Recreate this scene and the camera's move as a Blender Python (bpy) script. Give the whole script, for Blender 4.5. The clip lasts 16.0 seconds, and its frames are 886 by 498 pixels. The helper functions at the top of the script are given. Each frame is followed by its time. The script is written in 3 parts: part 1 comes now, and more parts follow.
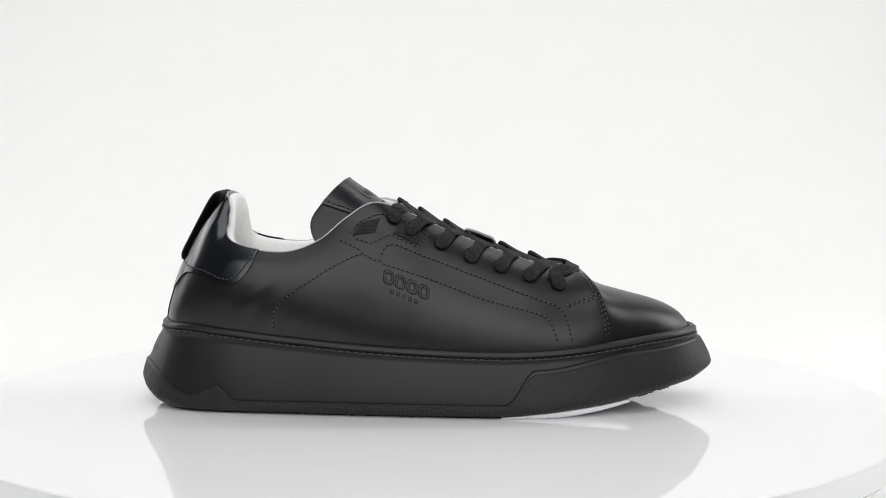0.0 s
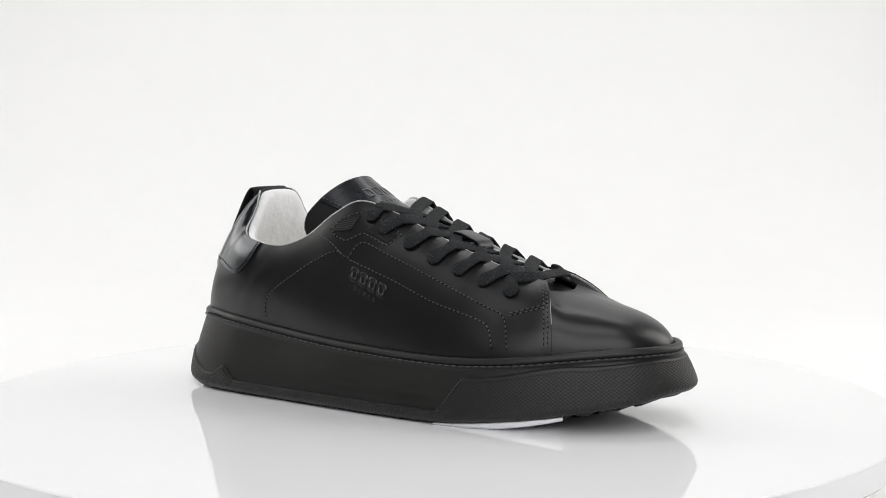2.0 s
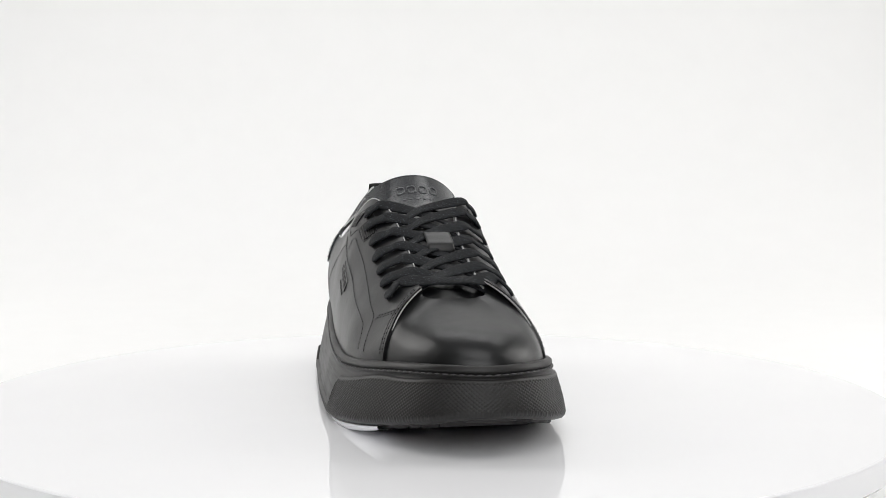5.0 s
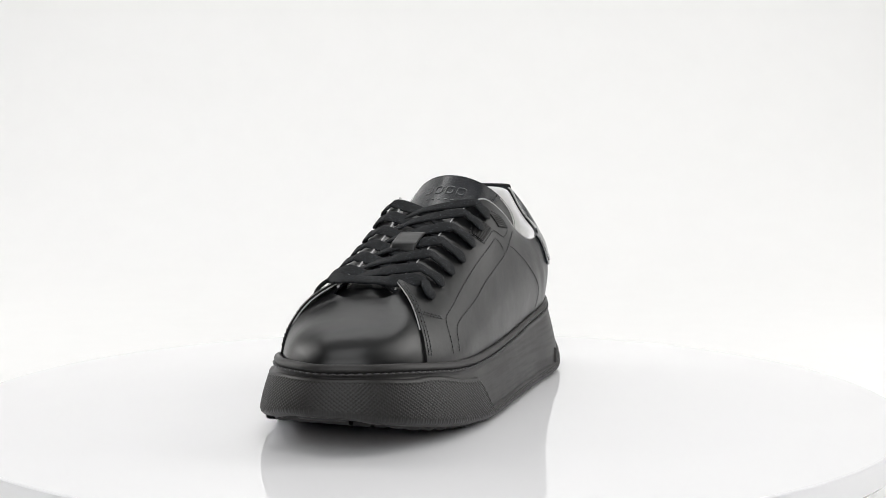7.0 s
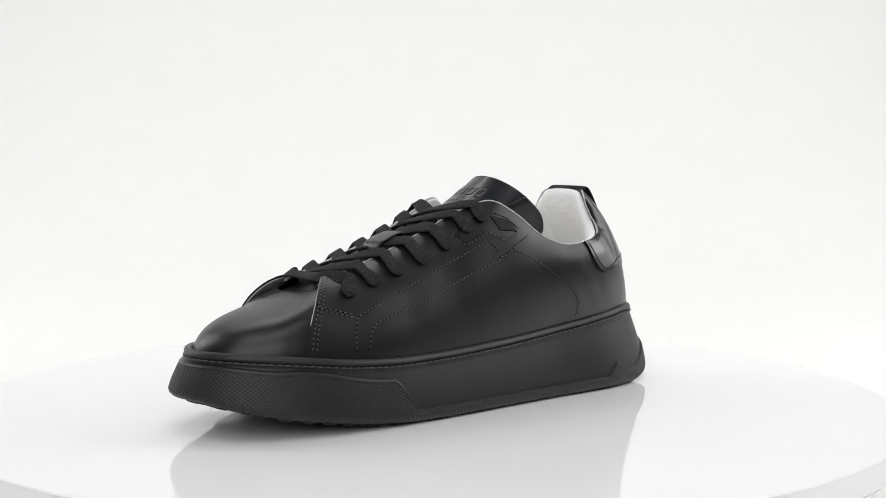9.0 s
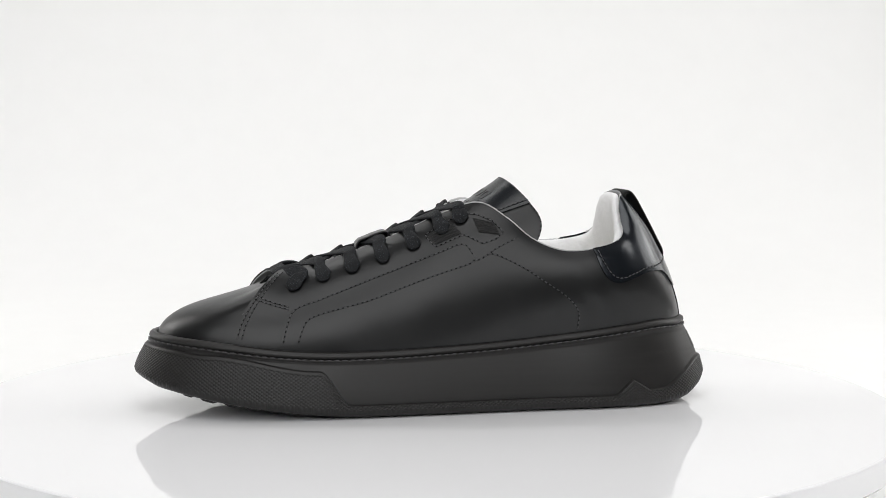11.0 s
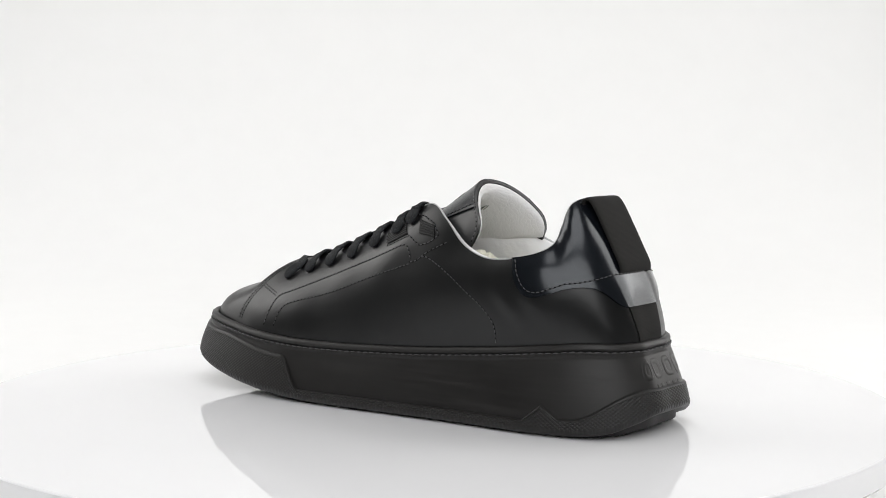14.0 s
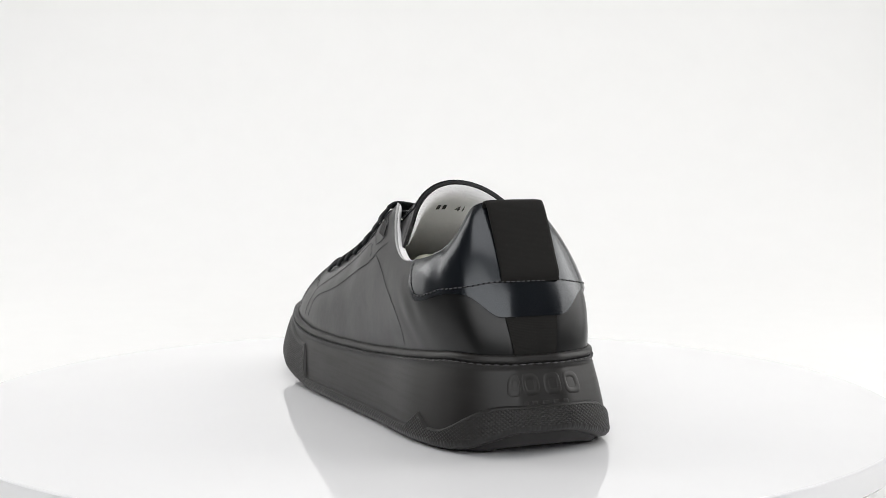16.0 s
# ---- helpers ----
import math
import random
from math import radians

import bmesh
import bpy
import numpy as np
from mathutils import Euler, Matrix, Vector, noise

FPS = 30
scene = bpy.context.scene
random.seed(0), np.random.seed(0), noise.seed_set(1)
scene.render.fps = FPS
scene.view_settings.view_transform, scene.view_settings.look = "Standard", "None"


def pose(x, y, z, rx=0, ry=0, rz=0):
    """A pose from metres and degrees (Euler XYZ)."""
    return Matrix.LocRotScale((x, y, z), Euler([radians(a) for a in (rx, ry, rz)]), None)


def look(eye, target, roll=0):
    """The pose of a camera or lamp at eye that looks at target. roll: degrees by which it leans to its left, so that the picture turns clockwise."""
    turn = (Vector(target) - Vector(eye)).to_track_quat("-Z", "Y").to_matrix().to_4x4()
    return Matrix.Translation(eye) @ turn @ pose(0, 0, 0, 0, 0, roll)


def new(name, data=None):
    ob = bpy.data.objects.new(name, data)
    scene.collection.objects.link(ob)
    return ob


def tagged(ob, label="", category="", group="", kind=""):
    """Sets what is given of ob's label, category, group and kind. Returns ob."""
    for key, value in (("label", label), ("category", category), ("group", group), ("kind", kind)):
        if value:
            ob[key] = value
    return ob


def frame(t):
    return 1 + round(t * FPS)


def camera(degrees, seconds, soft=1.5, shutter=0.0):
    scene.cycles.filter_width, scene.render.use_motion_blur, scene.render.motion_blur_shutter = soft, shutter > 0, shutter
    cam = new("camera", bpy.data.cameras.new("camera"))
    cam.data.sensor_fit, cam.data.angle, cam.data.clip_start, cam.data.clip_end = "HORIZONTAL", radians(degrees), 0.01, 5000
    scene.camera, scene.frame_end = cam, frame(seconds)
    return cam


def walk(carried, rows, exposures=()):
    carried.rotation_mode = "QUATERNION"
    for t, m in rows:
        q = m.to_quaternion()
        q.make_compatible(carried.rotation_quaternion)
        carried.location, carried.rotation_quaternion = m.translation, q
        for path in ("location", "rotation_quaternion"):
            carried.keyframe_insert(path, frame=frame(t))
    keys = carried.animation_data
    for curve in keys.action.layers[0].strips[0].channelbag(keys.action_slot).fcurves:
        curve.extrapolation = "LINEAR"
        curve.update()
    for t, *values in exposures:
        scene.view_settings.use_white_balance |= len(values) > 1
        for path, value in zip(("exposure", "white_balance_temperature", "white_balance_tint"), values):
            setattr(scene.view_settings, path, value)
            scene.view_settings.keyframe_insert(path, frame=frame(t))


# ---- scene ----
cam = camera(34.84, 16.0, soft=0.7)
EYE = pose(0.0097, -0.7553, 0.1441, 90 - 4.794, 0, 0)
walk(cam, [(0.0, EYE), (16.0, EYE)])

# turn of the table in degrees (clockwise from above)
TURN_KNOTS = ((0, 0.0), (3, 45.71), (6, 91.64), (9, 137.29), (12, 183.38), (16, 244.64))
TOE_AT_START = -3.4


def turned(t):
    for (t0, a0), (t1, a1) in zip(TURN_KNOTS, TURN_KNOTS[1:]):
        if t <= t1:
            return a0 + (a1 - a0) * (t - t0) / (t1 - t0)
    return TURN_KNOTS[-1][1]


# ---- world and lights ----
world = bpy.data.worlds.new("world")
scene.world = world
world.use_nodes = True
world.node_tree.nodes["Background"].inputs[0].default_value = (1, 1, 1, 1)
world.node_tree.nodes["Background"].inputs[1].default_value = 0.0


def softbox(name, at, to, sx, sy, power, color=(1, 1, 1)):
    data = bpy.data.lights.new(name, "AREA")
    data.shape, data.size, data.size_y, data.energy, data.color = "RECTANGLE", sx, sy, power, color
    ob = new(name, data)
    ob.matrix_world = look(at, to)
    return ob


softbox("softbox_high", (-1.2, 0.4, 0.9), (0, 0.05, 0), 0.7, 0.8, 4.9, (1, 0.985, 0.965))
softbox("softbox_high", (1.2, 0.16, 0.82), (0, 0.05, 0), 0.8, 0.9, 6.7, (1, 0.985, 0.965))
softbox("softbox_side", (-1.25, 0.6, 0.45), (0, 0.1, 0.1), 0.8, 0.7, 2.8, (1, 0.985, 0.965))
softbox("softbox_side", (1.25, 0.55, 0.45), (0, 0.1, 0.1), 0.8, 0.7, 3.0, (1, 0.985, 0.965))
softbox("softbox_front", (0.0, -1.55, 0.84), (0, 0, 0.05), 2.1, 1.0, 15.5)
softbox("softbox_top", (0.0, -0.72, 1.55), (0, 0, 0), 1.3, 0.9, 8.2)
softbox("softbox_backdrop", (0.0, 0.9, 1.75), (0, 1.5, 0.3), 1.8, 0.4, 12.3)
scene.view_settings.exposure = 0.0


# ---- materials ----
def mat(name, color, rough=0.5, metal=0.0, spec=0.5, grain=None, bump=0.0, vary=0.12, coat=0.0, coat_rough=0.1, patchy=0.11, crease=0.0, streak=0.0):
    """A principled material; grain: cells per metre of fine relief, with colour and gloss varied at two scales."""
    m = bpy.data.materials.new(name)
    m.use_nodes = True
    nt = m.node_tree
    b = nt.nodes["Principled BSDF"]
    b.inputs["Metallic"].default_value = metal
    b.inputs["Specular IOR Level"].default_value = spec
    b.inputs["Coat Weight"].default_value = coat
    b.inputs["Coat Roughness"].default_value = coat_rough
    b.inputs["Base Color"].default_value = (*color, 1)
    b.inputs["Roughness"].default_value = rough
    tc = nt.nodes.new("ShaderNodeTexCoord")
    big = nt.nodes.new("ShaderNodeTexNoise")
    big.inputs["Scale"].default_value = 28.0
    big.inputs["Detail"].default_value = 4.0
    nt.links.new(tc.outputs["Object"], big.inputs["Vector"])
    mix = nt.nodes.new("ShaderNodeMix")
    mix.data_type = "RGBA"
    nt.links.new(big.outputs["Fac"], mix.inputs["Factor"])
    mix.inputs[6].default_value = (*[c * (1 - vary) for c in color], 1)
    mix.inputs[7].default_value = (*[min(1, c * (1 + vary)) for c in color], 1)
    nt.links.new(mix.outputs[2], b.inputs["Base Color"])
    rr = nt.nodes.new("ShaderNodeMapRange")
    rr.inputs["To Min"].default_value = rough * (1 - patchy)
    rr.inputs["To Max"].default_value = min(1, rough * (1 + patchy))
    nt.links.new(big.outputs["Fac"], rr.inputs["Value"])
    nt.links.new(rr.outputs["Result"], b.inputs["Roughness"])
    if streak:
        # rubbed marks along the length of the piece
        mp = nt.nodes.new("ShaderNodeMapping")
        mp.inputs["Scale"].default_value = (22, 40, 420)
        nt.links.new(tc.outputs["Object"], mp.inputs["Vector"])
        sn = nt.nodes.new("ShaderNodeTexNoise")
        sn.inputs["Scale"].default_value = 1.0
        sn.inputs["Detail"].default_value = 5.0
        sn.inputs["Roughness"].default_value = 0.65
        nt.links.new(mp.outputs["Vector"], sn.inputs["Vector"])
        dust = nt.nodes.new("ShaderNodeMapRange")
        dust.inputs["From Min"].default_value = 0.46
        dust.inputs["From Max"].default_value = 0.78
        dust.inputs["To Max"].default_value = streak
        nt.links.new(sn.outputs["Fac"], dust.inputs["Value"])
        over = nt.nodes.new("ShaderNodeMix")
        over.data_type = "RGBA"
        nt.links.new(dust.outputs["Result"], over.inputs["Factor"])
        nt.links.new(mix.outputs[2], over.inputs[6])
        over.inputs[7].default_value = (*[c * 2.6 for c in color], 1)
        nt.links.new(over.outputs[2], b.inputs["Base Color"])
        rub = nt.nodes.new("ShaderNodeMath")
        rub.operation = "MULTIPLY_ADD"
        nt.links.new(dust.outputs["Result"], rub.inputs[0])
        rub.inputs[1].default_value = 0.35
        nt.links.new(rr.outputs["Result"], rub.inputs[2])
        nt.links.new(rub.outputs["Value"], b.inputs["Roughness"])
    if grain:
        fine = nt.nodes.new("ShaderNodeTexNoise")
        fine.inputs["Scale"].default_value = grain
        fine.inputs["Detail"].default_value = 3.0
        nt.links.new(tc.outputs["Object"], fine.inputs["Vector"])
        bp = nt.nodes.new("ShaderNodeBump")
        bp.inputs["Strength"].default_value = bump
        bp.inputs["Distance"].default_value = 0.001
        nt.links.new(fine.outputs["Fac"], bp.inputs["Height"])
        nt.links.new(bp.outputs["Normal"], b.inputs["Normal"])
        if crease:
            # soft unevenness of the hide
            wide = nt.nodes.new("ShaderNodeTexNoise")
            wide.inputs["Scale"].default_value = 34.0
            wide.inputs["Detail"].default_value = 3.5
            nt.links.new(tc.outputs["Object"], wide.inputs["Vector"])
            b2 = nt.nodes.new("ShaderNodeBump")
            b2.inputs["Strength"].default_value = crease
            b2.inputs["Distance"].default_value = 0.004
            nt.links.new(wide.outputs["Fac"], b2.inputs["Height"])
            nt.links.new(b2.outputs["Normal"], bp.inputs["Normal"])
    return m


def woven(name, color, rough, pitch, depth, fleck=2.0):
    """Woven tape: fine ribs across the UV map, which is in metres."""
    m = mat(name, color, rough, spec=0.25, vary=0.25)
    nt = m.node_tree
    uv = nt.nodes.new("ShaderNodeUVMap")
    wv = nt.nodes.new("ShaderNodeTexWave")
    wv.bands_direction = "Y"
    wv.inputs["Scale"].default_value = 0.314 / pitch
    wv.inputs["Distortion"].default_value = 0.6
    wv.inputs["Detail"].default_value = 2.0
    nt.links.new(uv.outputs["UV"], wv.inputs["Vector"])
    bp = nt.nodes.new("ShaderNodeBump")
    bp.inputs["Strength"].default_value = 0.8
    bp.inputs["Distance"].default_value = depth
    nt.links.new(wv.outputs["Fac"], bp.inputs["Height"])
    # stray pale fibres of the yarn
    fib = nt.nodes.new("ShaderNodeTexNoise")
    fib.inputs["Scale"].default_value = 1500.0
    fib.inputs["Detail"].default_value = 2.0
    nt.links.new(nt.nodes["Texture Coordinate"].outputs["Object"], fib.inputs["Vector"])
    cut = nt.nodes.new("ShaderNodeMapRange")
    cut.inputs["From Min"].default_value = 0.6
    cut.inputs["From Max"].default_value = 0.72
    nt.links.new(fib.outputs["Fac"], cut.inputs["Value"])
    old = nt.nodes["Principled BSDF"].inputs["Base Color"].links[0].from_socket
    mx = nt.nodes.new("ShaderNodeMix")
    mx.data_type = "RGBA"
    nt.links.new(cut.outputs["Result"], mx.inputs["Factor"])
    nt.links.new(old, mx.inputs[6])
    mx.inputs[7].default_value = (*[c * fleck for c in color], 1)
    nt.links.new(mx.outputs[2], nt.nodes["Principled BSDF"].inputs["Base Color"])
    nt.links.new(bp.outputs["Normal"], nt.nodes["Principled BSDF"].inputs["Normal"])
    return m


LEATHER = mat("black_leather", (0.006, 0.0062, 0.0066), 0.325, spec=0.46, grain=2200, bump=0.05, patchy=0.24, crease=0.13)
PATENT = mat("navy_brushed_leather", (0.0055, 0.0068, 0.0092), 0.23, grain=900, bump=0.03, coat=0.35, coat_rough=0.12, crease=0.06)
PATENT.node_tree.nodes["Principled BSDF"].inputs["Specular Tint"].default_value = (0.88, 0.94, 1.0, 1)
RAW_EDGE = mat("raw_leather_edge", (0.5, 0.5, 0.5), 0.8, grain=2500, bump=0.4)
TONGUE_LEATHER = mat("satin_navy_leather", (0.0065, 0.0082, 0.011), 0.26, spec=0.5, grain=2000, bump=0.035, patchy=0.16, crease=0.05)
RUBBER = mat("black_rubber", (0.0098, 0.0090, 0.0086), 0.42, spec=0.42, grain=520, bump=0.03, vary=0.4, patchy=0.28, crease=0.04, streak=0.35)
KNURL = mat("diamond_rubber", (0.0100, 0.0092, 0.0088), 0.42, spec=0.42, grain=900, bump=0.05, vary=0.3, patchy=0.2)
TREAD = mat("tread_rubber", (0.014, 0.013, 0.013), 0.6, grain=900, bump=0.1)
LINING = mat("pale_grey_lining", (0.86, 0.855, 0.86), 0.55, grain=210, bump=0.8, vary=0.05, crease=0.5)
TONGUE_LINING = mat("wrinkled_pale_lining", (0.84, 0.835, 0.84), 0.5, grain=900, bump=0.15, vary=0.05, crease=0.5)


def wrinkle(m, scale, depth):
    """Fine leather wrinkles: soft cells with creased borders, under the material's own relief."""
    nt = m.node_tree
    tc = nt.nodes["Texture Coordinate"]
    warp = nt.nodes.new("ShaderNodeTexNoise")
    warp.inputs["Scale"].default_value = scale * 0.5
    nt.links.new(tc.outputs["Object"], warp.inputs["Vector"])
    mv = nt.nodes.new("ShaderNodeVectorMath")
    mv.operation = "MULTIPLY_ADD"
    nt.links.new(warp.outputs["Color"], mv.inputs[0])
    mv.inputs[1].default_value = (1.2 / scale, 1.2 / scale, 1.2 / scale)
    nt.links.new(tc.outputs["Object"], mv.inputs[2])
    mp = nt.nodes.new("ShaderNodeMapping")
    mp.inputs["Scale"].default_value = (2.0, 0.42, 2.0)
    nt.links.new(mv.outputs["Vector"], mp.inputs["Vector"])
    vo = nt.nodes.new("ShaderNodeTexVoronoi")
    vo.feature = "DISTANCE_TO_EDGE"
    vo.inputs["Scale"].default_value = scale
    nt.links.new(mp.outputs["Vector"], vo.inputs["Vector"])
    cut = nt.nodes.new("ShaderNodeMapRange")
    cut.inputs["From Max"].default_value = 0.16
    nt.links.new(vo.outputs["Distance"], cut.inputs["Value"])
    bp = nt.nodes.new("ShaderNodeBump")
    bp.inputs["Strength"].default_value = 0.32
    bp.inputs["Distance"].default_value = depth
    nt.links.new(cut.outputs["Result"], bp.inputs["Height"])
    own = nt.nodes["Principled BSDF"].inputs["Normal"]
    nt.links.new(own.links[0].from_socket, bp.inputs["Normal"])
    nt.links.new(bp.outputs["Normal"], own)


wrinkle(TONGUE_LINING, 260, 0.0007)
INSOLE = mat("insole_cloth", (0.55, 0.54, 0.42), 0.8, grain=1200, bump=0.2)
THREAD = mat("black_thread", (0.065, 0.065, 0.068), 0.5)
# shade inside the needle holes, painted as matte black
HOLE_SHADE = mat("needle_hole_shade", (0.003, 0.003, 0.003), 0.9, spec=0.03)
LACE = woven("cotton_lace", (0.009, 0.010, 0.0115), 0.75, 0.0006, 0.00012, fleck=8.0)
WEBBING = woven("ribbed_webbing", (0.0085, 0.008, 0.0072), 0.8, 0.0006, 0.00004)
BADGE = woven("badge_webbing", (0.012, 0.012, 0.012), 0.55, 0.0011, 0.0003, fleck=3.0)
PAD = mat("white_plastic", (0.85, 0.85, 0.88), 0.35)
TISSUE = mat("cream_tissue", (0.72, 0.71, 0.60), 0.8, grain=220, bump=0.5, vary=0.12)
INK = mat("black_ink", (0.02, 0.02, 0.02), 0.7)
ACRYLIC = mat("white_acrylic", (0.9, 0.9, 0.915), 0.035, spec=0.5, vary=0.01)
PAPER = mat("white_backdrop_paper", (0.86, 0.86, 0.855), 0.9, vary=0.015)
WALL = mat("grey_studio_wall", (0.16, 0.16, 0.16), 0.9, grain=60, bump=0.1)


# ---- mesh helpers ----
def mesh_of(name, verts, faces, material, uvs=None, smooth=True):
    me = bpy.data.meshes.new(name)
    me.from_pydata([tuple(v) for v in verts], [], faces)
    if uvs is not None:
        lay = me.uv_layers.new(name="UVMap")
        flat = np.array([uvs[i] for i in (l.vertex_index for l in me.loops)], dtype=np.float32)
        lay.data.foreach_set("uv", flat.ravel())
    me.materials.append(material)
    bm = bmesh.new()
    bm.from_mesh(me)
    bmesh.ops.recalc_face_normals(bm, faces=bm.faces)
    bm.to_mesh(me)
    bm.free()
    me.polygons.foreach_set("use_smooth", [smooth] * len(me.polygons))
    return me


def part(name, me, parent, label=""):
    ob = new(name, me)
    ob.parent = parent
    if label:
        tagged(ob, label)
    return ob


def sheet(name, P, material, thick=0.0, N=None, loop_u=False, uvs=None, smooth=True, sharp=True):
    """A mesh from a grid of points P[i][j]; with thick, a closed slab that goes thick metres against the normals N."""
    P = np.asarray(P)
    nu, nv = P.shape[:2]
    verts = list(P.reshape(-1, 3))
    uv = None if uvs is None else list(np.asarray(uvs).reshape(-1, 2))
    faces = []
    top = nu if loop_u else nu - 1
    idx = lambda i, j: (i % nu) * nv + j
    for i in range(top):
        for j in range(nv - 1):
            faces.append((idx(i, j), idx(i + 1, j), idx(i + 1, j + 1), idx(i, j + 1)))
    if thick:
        n0 = len(verts)
        verts += list((P - thick * N).reshape(-1, 3))
        if uv is not None:
            uv = uv + uv
        faces += [tuple(n0 + a for a in reversed(f)) for f in faces]
        rim = []
        for j in (0, nv - 1):
            for i in range(top):
                rim.append((idx(i, j), idx(i + 1, j)))
        if not loop_u:
            for i in (0, nu - 1):
                for j in range(nv - 1):
                    rim.append((idx(i, j), idx(i, j + 1)))
        faces += [(a, b, n0 + b, n0 + a) for a, b in rim]
    me = mesh_of(name, verts, faces, material, uv, smooth)
    if thick and sharp:
        me.set_sharp_from_angle(angle=radians(50))
    return me


def cr(vals, k, odd=False):
    """A smooth curve through vals at 0, 1, 2...; beyond both ends it goes on mirrored (odd: with changed sign)."""
    vals = np.asarray(vals, dtype=float)
    k = np.asarray(k, dtype=float)
    n = len(vals) - 1

    def at(i):
        s = np.where(i < 0, -1.0, np.where(i > n, -1.0, 1.0)) if odd else 1.0
        j = np.where(i < 0, -i, np.where(i > n, 2 * n - i, i))
        return vals[j] * s

    i = np.clip(np.floor(k).astype(int), 0, n - 1)
    t = k - i
    a, b, c, d = at(i - 1), at(i), at(i + 1), at(i + 2)
    return 0.5 * (2 * b + (c - a) * t + (2 * a - 5 * b + 4 * c - d) * t * t + (3 * b - a - 3 * c + d) * t ** 3)


def at_x(xs, zs, x):
    """A smooth curve z(x) through a few knots."""
    xs = np.asarray(xs, dtype=float)
    k = np.interp(x, xs, np.arange(len(xs)))
    return cr(zs, k)


def ease(a, b, x):
    t = np.clip((np.asarray(x, dtype=float) - a) / (b - a), 0, 1)
    return t * t * (3 - 2 * t)


MM = 0.001
# Stations k = 0 (middle of the heel) to 11 (middle of the toe); the outline of the sole has both sides, the rest is alike.
OUTER_X = (-151, -149.8, -135.2, -105.4, -61.9, -22.2, 16.7, 54.3, 87.6, 115.9, 140.5)
OUTER_Y = (2, -16.2, -38.5, -48.6, -52.3, -55.2, -57.1, -56.9, -50.5, -38.9, -22.3)
INNER_X = (152.9, 146.4, 127.2, 95.9, 62.6, 24.9, -14.2, -54.6, -100, -133.1, -149.7)
INNER_Y = (1.6, 25.3, 42, 51.5, 54.4, 53.1, 50.5, 47.9, 46.2, 36.4, 17.8)
INSET = (10, 10, 8, 6.5, 6, 5.5, 5.5, 5.5, 5.5, 6, 6.5, 7)
WELT_X = (-152, -140, -123, -110, -70, -34, 0, 25, 55, 82, 110, 130, 150)
WELT_Z = (44.5, 44.5, 44.7, 43.5, 39.5, 36.3, 34.5, 33.6, 33.6, 35.3, 38.4, 40.3, 41.2)
EDGE_X = (-152, -145, -137, -125, -110, 0, 40, 60, 80, 100, 120, 140, 153)
EDGE_Z = (11, 7, 3.2, 1.0, 0.5, 0.4, 0.6, 2.0, 4.2, 7.0, 10.6, 14.5, 18)
# the top line at every half station
TOP_X = (-103.6, -103.5, -102.9, -102.4, -102.3, -101.6, -96.5, -84, -67, -51.5, -38, -25, -8, 11, 30, 49, 68, 83, 85.5, 86.7, 87.4, 87.8, 88)
TOP_Y = (0, 7, 13, 16.4, 20.2, 25.6, 31.8, 35.8, 36.3, 34, 29.5, 23.5, 18, 15.5, 14.5, 14.5, 14.5, 15.5, 12, 8.5, 5.5, 2.7, 0)
TOP_Z = (110, 109.8, 108.5, 104.5, 98, 90.5, 85.2, 82.2, 81.8, 87.8, 99, 106, 100.5, 91.8, 84, 77.2, 71.3, 66, 64.6, 64.1, 63.9, 63.8, 63.7)
RISE = (15, 14, 13, 13, 14, 20, 26, 23, 13.5, 13, 14, 13)
LEAN = (0.5, 1, 2, 3, 3, 2, 1, 0, 0, 0, 0.6, 1)
DOWN_X = (-17, -14, -10, -3, 3, 8, 13, 15, 14, 23, 33, 37)
DOWN_Y = (0, 12.5, 16, 11, 8, 10, 13, 14, 16, 20.5, 15.5, 0)
DOWN_Z = (-14, -16, -14, -12, -13, -15, -13, -10, -7.3, -5.2, -6, -7)


def ring(vals, q):
    """A smooth closed curve through 22 values."""
    vals = np.asarray(vals, dtype=float)
    q = np.asarray(q, dtype=float) % 22
    i = np.floor(q).astype(int)
    t = q - i
    a, b, c, d = (vals[(i + n) % 22] for n in (-1, 0, 1, 2))
    return 0.5 * (2 * b + (c - a) * t + (2 * a - 5 * b + 4 * c - d) * t * t + (3 * b - a - 3 * c + d) * t ** 3)


def welt_z(x):
    return at_x(WELT_X, WELT_Z, x)


def edge_z(x):
    return at_x(EDGE_X, EDGE_Z, x)


def side_k(q):
    """q goes once round the shoe: 0 heel, 0 to 11 along the outer side, 11 toe, 11 to 22 back along the inner side."""
    q = np.asarray(q, dtype=float) % 22
    return np.where(q <= 11, -1.0, 1.0), np.where(q <= 11, q, 22 - q)


def sole_loop(q, inset):
    """Outline of the sole, moved inwards by inset millimetres. Millimetres."""
    def raw(qq):
        return ring(OUTER_X + INNER_X, qq), ring(OUTER_Y + INNER_Y, qq)
    x, y = raw(q)
    xa, ya = raw(np.asarray(q) - 0.03)
    xb, yb = raw(np.asarray(q) + 0.03)
    tx, ty = xb - xa, yb - ya
    ln = np.hypot(tx, ty) + 1e-9
    # inwards is to the left of the way along the outer side; the moulded band stands 1 mm proud
    inset = inset + 1.0
    return x - ty / ln * inset, y + tx / ln * inset


def welt_loop(q, extra=0.0):
    s, k = side_k(q)
    return sole_loop(q, cr(INSET, k) + extra)


